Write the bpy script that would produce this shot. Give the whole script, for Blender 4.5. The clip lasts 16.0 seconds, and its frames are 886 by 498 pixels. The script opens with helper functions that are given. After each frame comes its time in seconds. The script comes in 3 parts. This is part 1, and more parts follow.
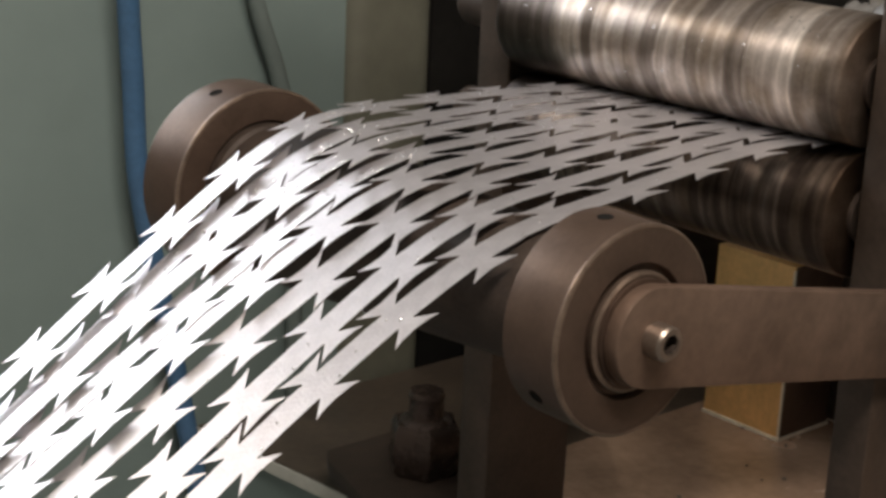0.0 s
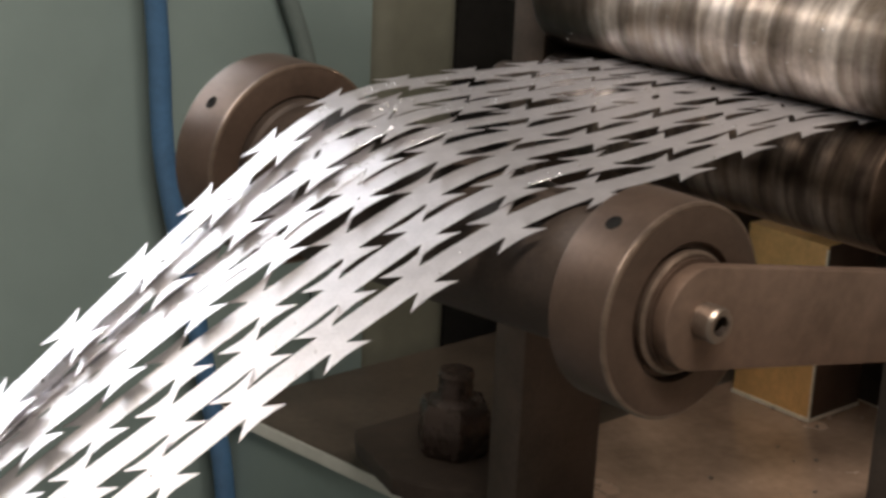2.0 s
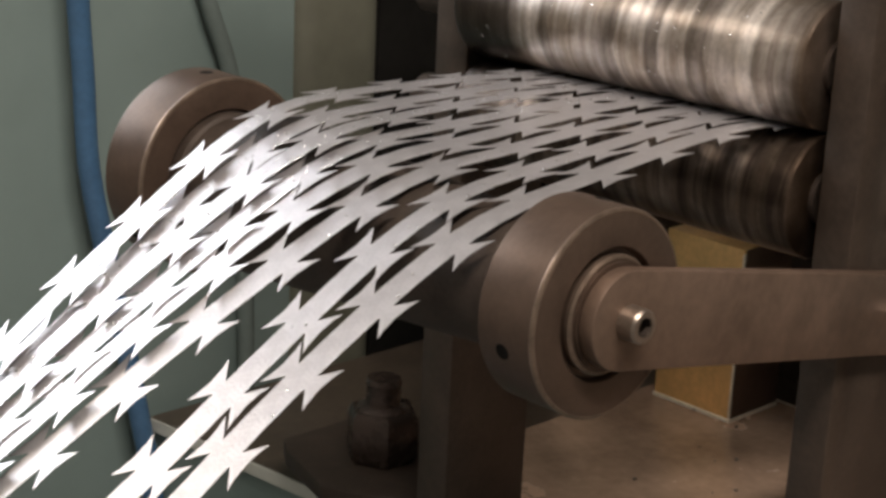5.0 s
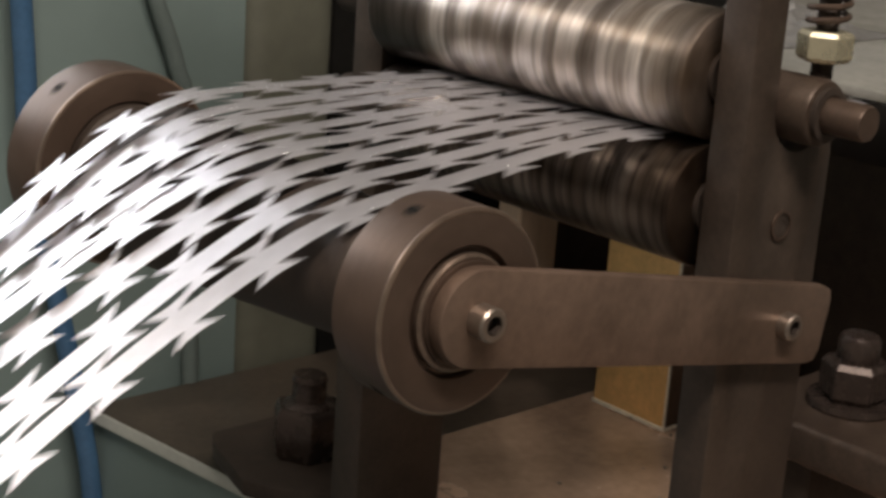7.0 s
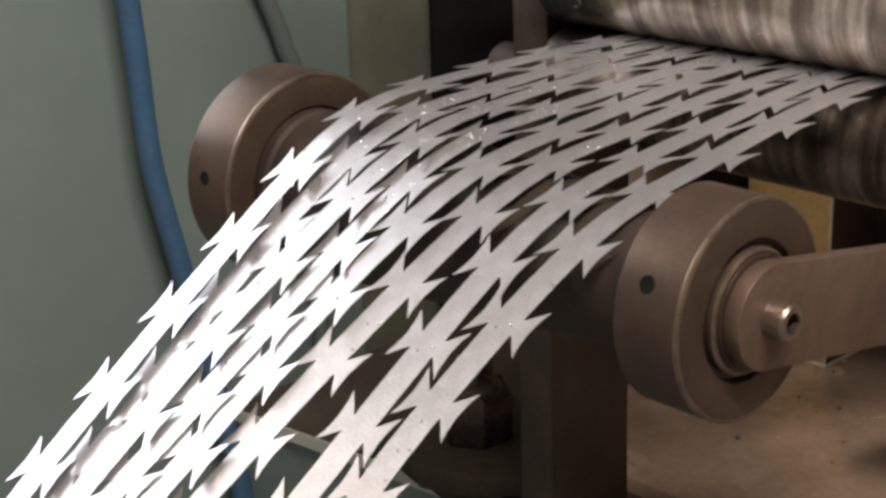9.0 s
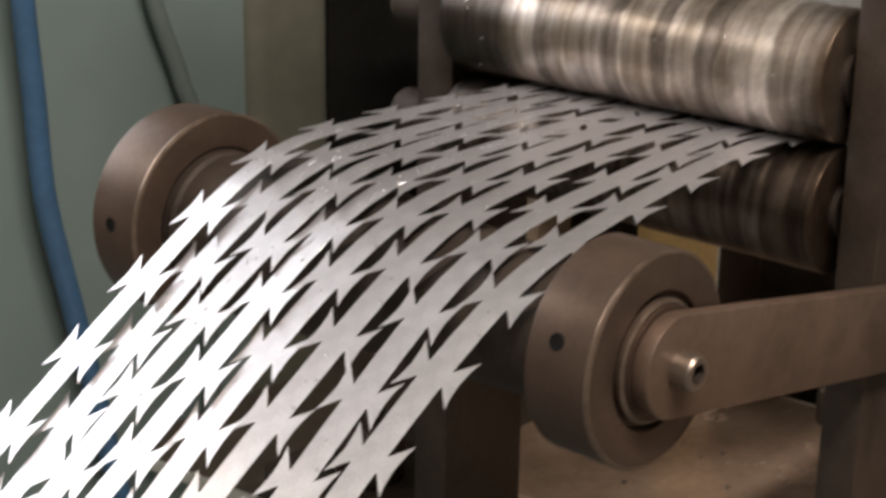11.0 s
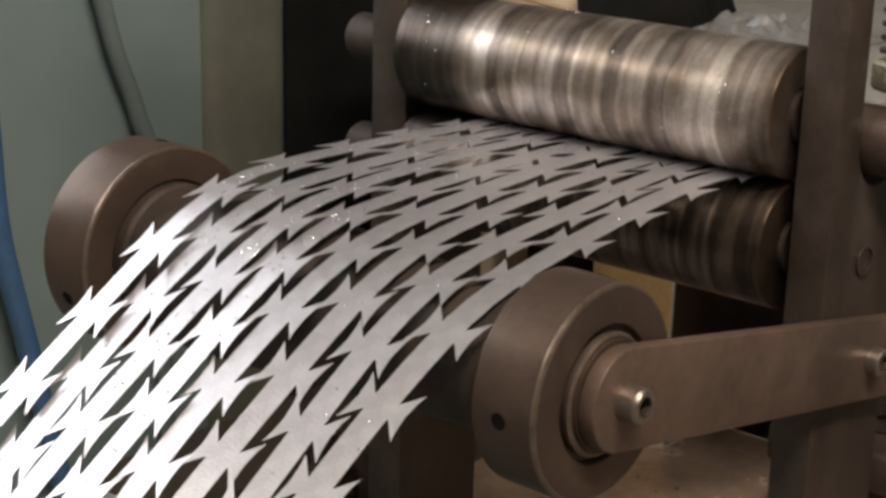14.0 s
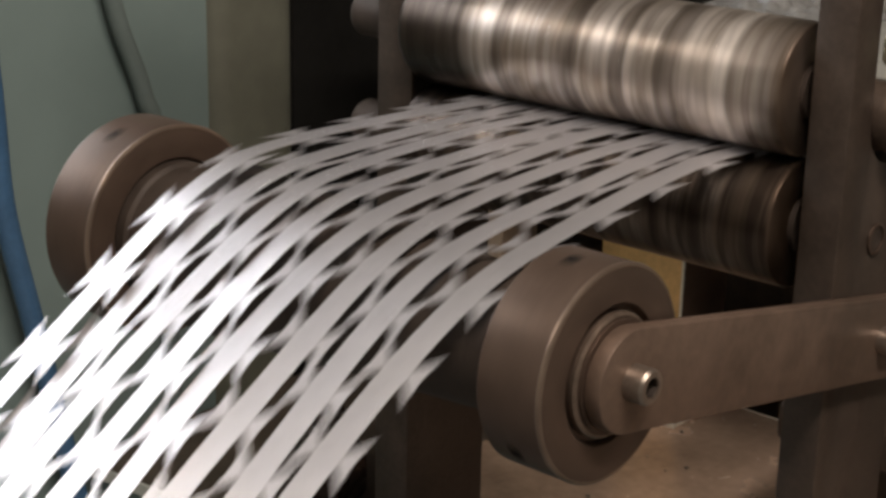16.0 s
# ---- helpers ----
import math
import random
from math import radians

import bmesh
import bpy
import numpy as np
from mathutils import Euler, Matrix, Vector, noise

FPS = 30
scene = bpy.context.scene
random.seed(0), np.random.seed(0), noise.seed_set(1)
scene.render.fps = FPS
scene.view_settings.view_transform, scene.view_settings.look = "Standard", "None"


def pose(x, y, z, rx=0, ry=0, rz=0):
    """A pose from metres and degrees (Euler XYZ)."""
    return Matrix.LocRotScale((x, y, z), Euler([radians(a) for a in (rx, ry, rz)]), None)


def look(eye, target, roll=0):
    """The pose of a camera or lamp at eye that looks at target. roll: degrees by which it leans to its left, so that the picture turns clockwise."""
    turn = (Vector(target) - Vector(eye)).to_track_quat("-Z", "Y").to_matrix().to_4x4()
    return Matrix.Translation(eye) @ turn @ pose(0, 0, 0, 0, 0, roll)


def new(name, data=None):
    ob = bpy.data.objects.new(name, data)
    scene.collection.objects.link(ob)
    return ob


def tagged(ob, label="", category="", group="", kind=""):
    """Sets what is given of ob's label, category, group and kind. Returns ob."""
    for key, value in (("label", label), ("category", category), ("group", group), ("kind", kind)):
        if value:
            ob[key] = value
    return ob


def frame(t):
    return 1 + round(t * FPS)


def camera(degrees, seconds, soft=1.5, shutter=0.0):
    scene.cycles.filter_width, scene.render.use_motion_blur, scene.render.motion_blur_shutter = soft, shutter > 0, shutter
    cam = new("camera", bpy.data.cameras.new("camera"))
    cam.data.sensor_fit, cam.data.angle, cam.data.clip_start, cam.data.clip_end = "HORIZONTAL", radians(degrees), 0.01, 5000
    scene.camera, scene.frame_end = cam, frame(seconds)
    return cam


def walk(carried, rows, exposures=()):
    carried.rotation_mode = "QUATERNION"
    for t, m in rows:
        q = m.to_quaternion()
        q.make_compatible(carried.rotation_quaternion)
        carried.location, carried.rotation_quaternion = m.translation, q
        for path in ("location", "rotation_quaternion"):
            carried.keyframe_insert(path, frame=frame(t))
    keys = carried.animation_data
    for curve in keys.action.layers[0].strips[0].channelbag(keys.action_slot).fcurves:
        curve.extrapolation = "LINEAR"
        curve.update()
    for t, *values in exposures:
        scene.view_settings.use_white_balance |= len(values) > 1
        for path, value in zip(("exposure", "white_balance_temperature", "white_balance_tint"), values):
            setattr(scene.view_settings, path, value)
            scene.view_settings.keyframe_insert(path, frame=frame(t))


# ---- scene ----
cam = camera(30.3, 16.0, soft=3.2, shutter=0.8)
PATH = [
    (0, (-0.6229, -0.5542, 0.2823), (0.6497, 0.8790, -0.2891), 2.61),
    (0.5, (-0.6207, -0.5537, 0.2808), (0.6647, 0.8686, -0.2890), 2.64),
    (1, (-0.6220, -0.5536, 0.2816), (0.6683, 0.8636, -0.2902), 2.66),
    (1.5, (-0.6213, -0.5455, 0.2800), (0.6545, 0.8789, -0.3059), 2.70),
    (2, (-0.6247, -0.5294, 0.2769), (0.6339, 0.9050, -0.3217), 2.66),
    (2.5, (-0.6415, -0.5197, 0.2775), (0.6108, 0.9190, -0.3239), 2.58),
    (3, (-0.6351, -0.5185, 0.2761), (0.6520, 0.8912, -0.3209), 2.94),
    (3.5, (-0.6361, -0.5287, 0.2787), (0.6771, 0.8603, -0.3096), 3.23),
    (6, (-0.6469, -0.5561, 0.2834), (0.6976, 0.8071, -0.2943), 2.61),
    (6.5, (-0.6168, -0.5868, 0.2898), (0.7337, 0.7718, -0.2849), 2.99),
    (7, (-0.5836, -0.6145, 0.2839), (0.7243, 0.7853, -0.2905), 4.06),
    (7.5, (-0.5728, -0.5901, 0.3036), (0.6645, 0.8619, -0.2972), 1.25),
    (8, (-0.5925, -0.5232, 0.3056), (0.6436, 0.9159, -0.3278), -1.27),
    (10.5, (-0.6570, -0.4410, 0.3150), (0.7190, 0.8460, -0.3560), 0.30),
    (11, (-0.6560, -0.4480, 0.3160), (0.7568, 0.8188, -0.3159), 0.80),
    (11.5, (-0.6530, -0.4540, 0.3150), (0.7937, 0.7998, -0.2639), 1.00),
    (12, (-0.6520, -0.4550, 0.3160), (0.8078, 0.7908, -0.2469), 1.40),
    (12.5, (-0.6520, -0.4550, 0.3160), (0.8106, 0.7876, -0.2468), 1.20),
    (13, (-0.6520, -0.4550, 0.3160), (0.8095, 0.7855, -0.2542), 1.30),
    (13.5, (-0.6540, -0.4560, 0.3160), (0.8017, 0.7868, -0.2639), 1.30),
    (14, (-0.6530, -0.4560, 0.3160), (0.7983, 0.7872, -0.2741), 1.40),
    (14.5, (-0.6530, -0.4570, 0.3160), (0.7969, 0.7850, -0.2800), 1.40),
    (15, (-0.6450, -0.4530, 0.3140), (0.7999, 0.7919, -0.2880), 1.10),
    (15.5, (-0.6410, -0.4490, 0.3120), (0.7963, 0.8003, -0.2991), 1.10),
    (16, (-0.6420, -0.4520, 0.3130), (0.7937, 0.7968, -0.3029), 1.20),
]
walk(cam, [(t, look(eye, target, roll)) for t, eye, target, roll in PATH], ((0, -0.02), (2.5, 0.08), (3.7, 0.11), (6, 0.05), (7, -0.07), (8, 0.0), (10.5, 0.1), (11.5, -0.02), (14, -0.04), (16, -0.09)))

# ---- world and lights ----
world = bpy.data.worlds.new("world")
scene.world = world
world.use_nodes = True
world.node_tree.nodes["Background"].inputs[0].default_value = (0.55, 0.6, 0.65, 1)
world.node_tree.nodes["Background"].inputs[1].default_value = 0.15


def area(name, eye, target, sx, sy, watts, colour):
    lamp = bpy.data.lights.new(name, "AREA")
    lamp.shape, lamp.size, lamp.size_y, lamp.energy, lamp.color = "RECTANGLE", sx, sy, watts, colour
    ob = new(name, lamp)
    ob.matrix_world = look(eye, target)
    return ob


area("window_light", (-0.38, 2.14, 1.08), (-0.1, 0.2, 0.0), 1.7, 0.88, 31, (0.93, 0.95, 1.0))
area("rear_tube_light", (-1.50, 1.50, 1.88), (-0.1, 0.2, 0.0), 1.3, 0.3, 10.5, (1.0, 0.87, 0.75))
# unseen front fill, added to brighten the panel and collars
area("front_fill_light", (-0.40, -0.95, 1.88), (0.05, 0.3, 0), 1.3, 0.3, 77, (1.0, 0.868, 0.765))

# ---- materials ----


def material(name, base, rough, metal=0.0, vary=0.25, scale=30.0, bump=0.0, bump_scale=200.0, stretch=(1, 1, 1), rough_vary=0.12, spec=0.5, tint=None, stains=0.0, random_vary=0.0):
    m = bpy.data.materials.new(name)
    m.use_nodes = True
    n, link = m.node_tree.nodes, m.node_tree.links
    b = n["Principled BSDF"]
    co = n.new("ShaderNodeTexCoord")
    mp = n.new("ShaderNodeMapping")
    mp.inputs["Scale"].default_value = stretch
    link.new(co.outputs["Object"], mp.inputs["Vector"])
    big = n.new("ShaderNodeTexNoise")
    big.inputs["Scale"].default_value, big.inputs["Detail"].default_value, big.inputs["Roughness"].default_value = scale, 5, 0.6
    fine = n.new("ShaderNodeTexNoise")
    fine.inputs["Scale"].default_value, fine.inputs["Detail"].default_value = scale * 7.3, 4
    for t in (big, fine):
        link.new(mp.outputs[0], t.inputs["Vector"])
    mixn = n.new("ShaderNodeMix")
    mixn.inputs[0].default_value = 0.35
    link.new(big.outputs[0], mixn.inputs[2])
    link.new(fine.outputs[0], mixn.inputs[3])
    ramp = n.new("ShaderNodeValToRGB")
    lo = [c * (1 - vary) for c in base]
    hi = [min(1, c * (1 + vary)) for c in (tint or base)]
    ramp.color_ramp.elements[0].position, ramp.color_ramp.elements[1].position = 0.32, 0.68
    ramp.color_ramp.elements[0].color, ramp.color_ramp.elements[1].color = (*lo, 1), (*hi, 1)
    link.new(mixn.outputs[0], ramp.inputs[0])
    colour = ramp.outputs[0]
    if stains:
        st = n.new("ShaderNodeTexNoise")
        st.inputs["Scale"].default_value, st.inputs["Detail"].default_value, st.inputs["Roughness"].default_value = scale * 0.28, 8, 0.7
        link.new(co.outputs["Object"], st.inputs["Vector"])
        sr = n.new("ShaderNodeMapRange")
        sr.inputs[1].default_value, sr.inputs[2].default_value = 0.5, 0.68
        link.new(st.outputs[0], sr.inputs[0])
        dark = n.new("ShaderNodeMix")
        dark.data_type, dark.blend_type = "RGBA", "MULTIPLY"
        dark.inputs[7].default_value = (1 - stains, 1 - stains, 1 - stains * 1.05, 1)
        link.new(sr.outputs[0], dark.inputs[0])
        link.new(colour, dark.inputs[6])
        colour = dark.outputs[2]
    if random_vary:
        info = n.new("ShaderNodeObjectInfo")
        rr = n.new("ShaderNodeMapRange")
        rr.inputs[3].default_value, rr.inputs[4].default_value = 1 - random_vary, 1
        link.new(info.outputs["Random"], rr.inputs[0])
        sc = n.new("ShaderNodeVectorMath")
        sc.operation = "SCALE"
        link.new(colour, sc.inputs[0])
        link.new(rr.outputs[0], sc.inputs[3])
        colour = sc.outputs[0]
    link.new(colour, b.inputs["Base Color"])
    rm = n.new("ShaderNodeMapRange")
    rm.inputs[3].default_value, rm.inputs[4].default_value = max(0.03, rough - rough_vary), min(1, rough + rough_vary)
    link.new(big.outputs[0], rm.inputs[0])
    link.new(rm.outputs[0], b.inputs["Roughness"])
    b.inputs["Metallic"].default_value = metal
    b.inputs["Specular IOR Level"].default_value = spec
    if bump:
        bt = n.new("ShaderNodeTexNoise")
        bt.inputs["Scale"].default_value, bt.inputs["Detail"].default_value = bump_scale, 3
        link.new(mp.outputs[0], bt.inputs["Vector"])
        bn = n.new("ShaderNodeBump")
        bn.inputs["Strength"].default_value, bn.inputs["Distance"].default_value = bump, 0.001
        link.new(bt.outputs[0], bn.inputs["Height"])
        link.new(bn.outputs[0], b.inputs["Normal"])
    return m


ZINC = material("galvanised_strip", (0.65, 0.637, 0.655), 0.36, 0.78, 0.12, 60, 0.25, 420, random_vary=0.06)
STEEL = material("oiled_dark_steel", (0.092, 0.066, 0.050), 0.40, 0.45, 0.3, 40, 0.15, 600, stains=0.3)
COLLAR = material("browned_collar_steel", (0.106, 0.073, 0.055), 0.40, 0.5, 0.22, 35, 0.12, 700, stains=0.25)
ARM = material("brown_arm_steel", (0.190, 0.131, 0.098), 0.42, 0.45, 0.25, 22, 0.12, 600, stains=0.3)
EDGE = material("worn_edge_steel", (0.27, 0.205, 0.16), 0.33, 0.8, 0.35, 90, 0.1, 700)
CHEEK = material("oily_black_brown_steel", (0.074, 0.055, 0.043), 0.46, 0.4, 0.3, 30, 0.15, 500, stains=0.35)
BLACK = material("blackened_steel", (0.054, 0.041, 0.033), 0.6, 0.25, 0.35, 50, 0.2, 500, spec=0.35)
BRIGHT = material("bare_screw_steel", (0.34, 0.285, 0.24), 0.34, 0.85, 0.2, 80, 0.1, 800)
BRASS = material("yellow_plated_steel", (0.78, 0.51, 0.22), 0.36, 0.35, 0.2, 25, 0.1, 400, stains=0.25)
GREEN = material("grey_green_paint", (0.187, 0.247, 0.238), 0.45, 0.0, 0.07, 3, 0.05, 120, stains=0.08)
OLIVE = material("olive_paint", (0.118, 0.122, 0.094), 0.55, 0.0, 0.2, 6, 0.08, 120)
TABLE = material("oily_steel_table", (0.60, 0.43, 0.32), 0.26, 0.2, 0.22, 14, 0.06, 300, rough_vary=0.05, stains=0.25)
BLUE = material("blue_tube", (0.06, 0.135, 0.25), 0.16, 0.0, 0.15, 30, rough_vary=0.04)
PALE = material("pale_enamel", (0.5, 0.52, 0.48), 0.5, 0.0, 0.1, 20)
CARD = material("brown_cardboard", (0.52, 0.40, 0.28), 0.8, 0.0, 0.12, 14, 0.1, 300)
WOOD = material("pale_wood", (0.58, 0.46, 0.35), 0.6, 0.0, 0.2, 40, 0.15, 300, (1, 1, 0.15))
DARKTOP = material("dark_bed_top", (0.10, 0.08, 0.062), 0.38, 0.3, 0.35, 16, 0.15, 300, stains=0.4)
DARKNUT = material("black_oxide_nut", (0.062, 0.046, 0.039), 0.27, 0.5, 0.3, 60, 0.15, 500)
NUTPLATE = material("pale_plated_nut", (0.62, 0.58, 0.42), 0.28, 0.7, 0.15, 60, 0.1, 500)
# pale zinc: the plate's rubbed edge, and highlights painted on the post
RUBBED_GLINT = material("rubbed_zinc_and_glint", (0.82, 0.77, 0.66), 0.42, 0.15, 0.2, 90, 0.1, 500)
# matt black for black goods, and for a gap and holes painted dark
MATT_BLACK = material("matt_black_also_shade", (0.010, 0.0098, 0.009), 0.85, 0.0, 0.3, 12, spec=0.08)
DUSTY = material("dusty_grey_paint", (0.20, 0.20, 0.18), 0.7, 0.0, 0.25, 16, 0.15, 150, stains=0.35)
DROP = material("clear_oil_drop", (0.75, 0.75, 0.76), 0.05, 0.9, 0.05, 60, rough_vary=0.02)
FILM = material("clear_film", (0.20, 0.20, 0.195), 0.42, 0.2, 0.2, 50)
PANEL_SHADOW = material("panel_shadow_green", (0.136, 0.174, 0.166), 0.9, 0.0, 0.1, 20)
PLASTER = material("workshop_plaster", (0.45, 0.44, 0.40), 0.8, 0.0, 0.1, 2)
CONCRETE = material("workshop_concrete", (0.22, 0.21, 0.2), 0.8, 0.0, 0.2, 3, 0.2, 60, stains=0.3)

# ---- mesh helpers ----


def finish(me, angle=32):
    for p in me.polygons:
        p.use_smooth = True
    me.set_sharp_from_angle(angle=radians(angle))


def part(name, bm, mat, parent=None, label="", m=None):
    me = bpy.data.meshes.new(name)
    bmesh.ops.recalc_face_normals(bm, faces=bm.faces)
    bm.to_mesh(me)
    bm.free()
    finish(me)
    me.materials.append(mat)
    ob = new(name, me)
    ob.parent = parent
    if m is not None:
        ob.matrix_basis = m
    if label:
        ob["label"] = label
    return ob


def thing(name, label, category, at=(0, 0, 0), group="", kind=""):
    ob = new(name)
    ob.empty_display_size = 0.02
    ob.location = at
    return tagged(ob, label, category, group, kind)


def structure(name, bm, mat, label, category):
    return tagged(part(name, bm, mat), label, category, "", "structure")


def bevelled(bm, width, segments=2, angle=30):
    if width:
        edges = [e for e in bm.edges if len(e.link_faces) == 2 and e.calc_face_angle(0) > radians(angle)]
        bmesh.ops.bevel(bm, geom=edges, offset=width, segments=segments, profile=0.5, affect="EDGES", clamp_overlap=True)
    return bm


def box(x0, x1, y0, y1, z0, z1, bevel=0.001, segments=2):
    bm = bmesh.new()
    bmesh.ops.create_cube(bm, size=1)
    for v in bm.verts:
        v.co = Vector((x0 + (v.co.x + 0.5) * (x1 - x0), y0 + (v.co.y + 0.5) * (y1 - y0), z0 + (v.co.z + 0.5) * (z1 - z0)))
    return bevelled(bm, bevel, segments)


def lathe(profile, centre=(0, 0, 0), axis="Y", steps=64):
    """Turns a profile of (radius, along) about an axis; ends at radius 0 close it."""
    bm = bmesh.new()
    rings = []
    for r, a in profile:
        ring = []
        for k in range(steps if r > 0 else 1):
            w = 2 * math.pi * k / steps
            c, s = r * math.cos(w), r * math.sin(w)
            p = {"Y": (c, a, s), "Z": (c, s, a), "X": (a, c, s)}[axis]
            ring.append(bm.verts.new(Vector(p) + Vector(centre)))
        rings.append(ring)
    for one, two in zip(rings, rings[1:]):
        for k in range(steps):
            q = [one[k % len(one)], one[(k + 1) % len(one)], two[(k + 1) % len(two)], two[k % len(two)]]
            q = [v for i, v in enumerate(q) if v not in q[:i]]
            if len(q) > 2:
                bm.faces.new(q)
    return bm


def prism(points, y0, y1, bevel=0.0, plane="XZ"):
    """A flat outline, drawn in XZ (or XY), made thick."""
    bm = bmesh.new()
    low = [bm.verts.new((x, y0, z) if plane == "XZ" else (x, z, y0)) for x, z in points]
    high = [bm.verts.new((x, y1, z) if plane == "XZ" else (x, z, y1)) for x, z in points]
    bm.faces.new(low)
    bm.faces.new(high)
    for i in range(len(points)):
        j = (i + 1) % len(points)
        bm.faces.new((low[i], low[j], high[j], high[i]))
    bmesh.ops.recalc_face_normals(bm, faces=bm.faces)
    return bevelled(bm, bevel)


def tube(points, radius, steps=16):
    """A round tube along a smooth line through the points."""
    pts = [Vector(p) for p in points]
    line = []
    for i in range(len(pts) - 1):
        a, b, c, d = pts[max(i - 1, 0)], pts[i], pts[i + 1], pts[min(i + 2, len(pts) - 1)]
        for k in range(8):
            t = k / 8
            line.append(0.5 * (2 * b + (c - a) * t + (2 * a - 5 * b + 4 * c - d) * t * t + (3 * b - a - 3 * c + d) * t ** 3))
    line.append(pts[-1])
    bm = bmesh.new()
    rings = []
    for i, p in enumerate(line):
        way = (line[min(i + 1, len(line) - 1)] - line[max(i - 1, 0)]).normalized()
        side = way.cross(Vector((0.31, 0.9, 0.2))).normalized()
        up = way.cross(side)
        rings.append([bm.verts.new(p + radius * (math.cos(2 * math.pi * k / steps) * side + math.sin(2 * math.pi * k / steps) * up)) for k in range(steps)])
    for one, two in zip(rings, rings[1:]):
        for k in range(steps):
            bm.faces.new((one[k], one[(k + 1) % steps], two[(k + 1) % steps], two[k]))
    bm.faces.new(rings[0])
    bm.faces.new(rings[-1])
    return bm


def hexagon(across, height, centre, axis="Z", chamfer=0.12):
    r = across / math.sqrt(3)
    h = height
    bm = lathe([(0, 0), (r * (1 - chamfer), 0), (r, h * 0.14), (r, h * 0.86), (r * (1 - chamfer), h), (0, h)], centre, axis, 6)
    return bm


def socket_screw(parent, x, y, z, radius, height):
    """A cap screw with a round head and a hexagon socket, its head towards -y."""
    s = part("cap_screw", lathe([(radius, 0), (radius, -height * 0.86), (radius * 0.88, -height), (radius * 0.56, -height), (radius * 0.54, -height * 0.45), (0, -height * 0.45)], (x, y, z), "Y", 40), BRIGHT, parent, "worn steel socket cap screw")
    r = radius * 0.53
    part("socket", lathe([(r, -height * 0.96), (r, -height * 0.5), (0, -height * 0.5)], (x, y, z), "Y", 6), BLACK, s, "dark hexagon socket")
    return s


# ---- room ----
FLOOR = -1.02
structure("floor", box(-2.6, 3.2, -2.4, 2.2, FLOOR - 0.1, FLOOR, 0), CONCRETE, "grey stained concrete workshop floor", "floor")
structure("ceiling", box(-2.6, 3.2, -2.4, 2.2, 2.0, 2.1, 0), PLASTER, "plain pale workshop ceiling", "ceiling")
wall = structure("wall_north", box(0.50, 3.2, 2.2, 2.3, FLOOR, 2.0, 0), PLASTER, "plastered workshop wall beside a window opening", "wall")
for dims in ((-2.6, -1.26, 2.2, 2.3, FLOOR, 2.0), (-1.26, 0.50, 2.2, 2.3, FLOOR, 0.62), (-1.26, 0.50, 2.2, 2.3, 1.54, 2.0)):
    part("wall_panel", box(*dims, 0), PLASTER, wall)
structure("wall_south", box(-2.6, 3.2, -2.5, -2.4, FLOOR, 2.0, 0), PLASTER, "plain plastered workshop wall", "wall")
structure("wall_east", box(3.2, 3.3, -2.4, 2.2, FLOOR, 2.0, 0), PLASTER, "plain plastered workshop wall", "wall")
structure("wall_west", box(-2.7, -2.6, -2.4, 2.2, FLOOR, 2.0, 0), PLASTER, "plain plastered workshop wall", "wall")


def tube_lamp(x, y):
    lamp = thing("tube_lamp", "unseen white ceiling tube lamp housing", "lamp", (x, y, 1.9), "ceiling tube lamps")
    part("housing", box(-0.68, 0.68, -0.17, 0.17, 0.0, 0.1, 0.004), PALE, lamp)
    for end in (-0.67, 0.65):
        part("end_cap", box(end, end + 0.02, -0.16, 0.16, -0.012, 0.0, 0.002), PALE, lamp)


# out-of-view housing added for the front fill
tube_lamp(-0.40, -0.95)
tube_lamp(-1.50, 1.50)

# ---- rolling stand ----
BED_Z = -0.386
bed = thing("machine_bed", "grey green painted machine bed with an oily steel top", "machine bed", (0, 0, FLOOR))
edge = [(0.233, 0.78), (0.260, 0.53), (0.32, -0.13), (0.30, -0.7), (1.5, -0.7), (1.5, 0.78)]
part("cabinet", prism([(x + 0.006, y) for x, y in edge], 0.0, BED_Z - FLOOR - 0.014, 0.0, "XY"), GREEN, bed)
part("top_plate", prism(edge, BED_Z - FLOOR - 0.014, BED_Z - FLOOR, 0.0015, "XY"), DARKTOP, bed, "dark oily steel bed top")
part("edge_strip", prism([(0.2305, 0.78), (0.2325, 0.78), (0.2595, 0.53), (0.280, 0.30), (0.2775, 0.30), (0.2575, 0.53)], BED_Z - FLOOR - 0.014, BED_Z - FLOOR - 0.001, 0.0, "XY"), PALE, bed, "pale scuffed edge strip")
plate = thing("wear_plate", "brown oily steel plate on the machine bed", "plate", (0, 0, BED_Z))
part("sheet", box(0.36, 0.765, -0.6, 0.495, 0.0, 0.016, 0.002), TABLE, plate)
part("worn_edge", box(0.7635, 0.7662, -0.6, 0.4955, 0.0135, 0.0168, 0.0004), RUBBED_GLINT, plate, "plate edge rubbed bright")
random.seed(5)
for k in range(26):
    r = random.uniform(0.001, 0.0028)
    part("metal_chip", lathe([(0, 0), (r, 0), (r * 0.6, r * 0.7), (0, r)], (random.uniform(0.42, 0.755), random.uniform(0.02, 0.45), 0.0162), "Z", 6), BRIGHT, plate)

ROLL_X, ROLL_R, PINCH = 0.248, 0.0420, 0.0595


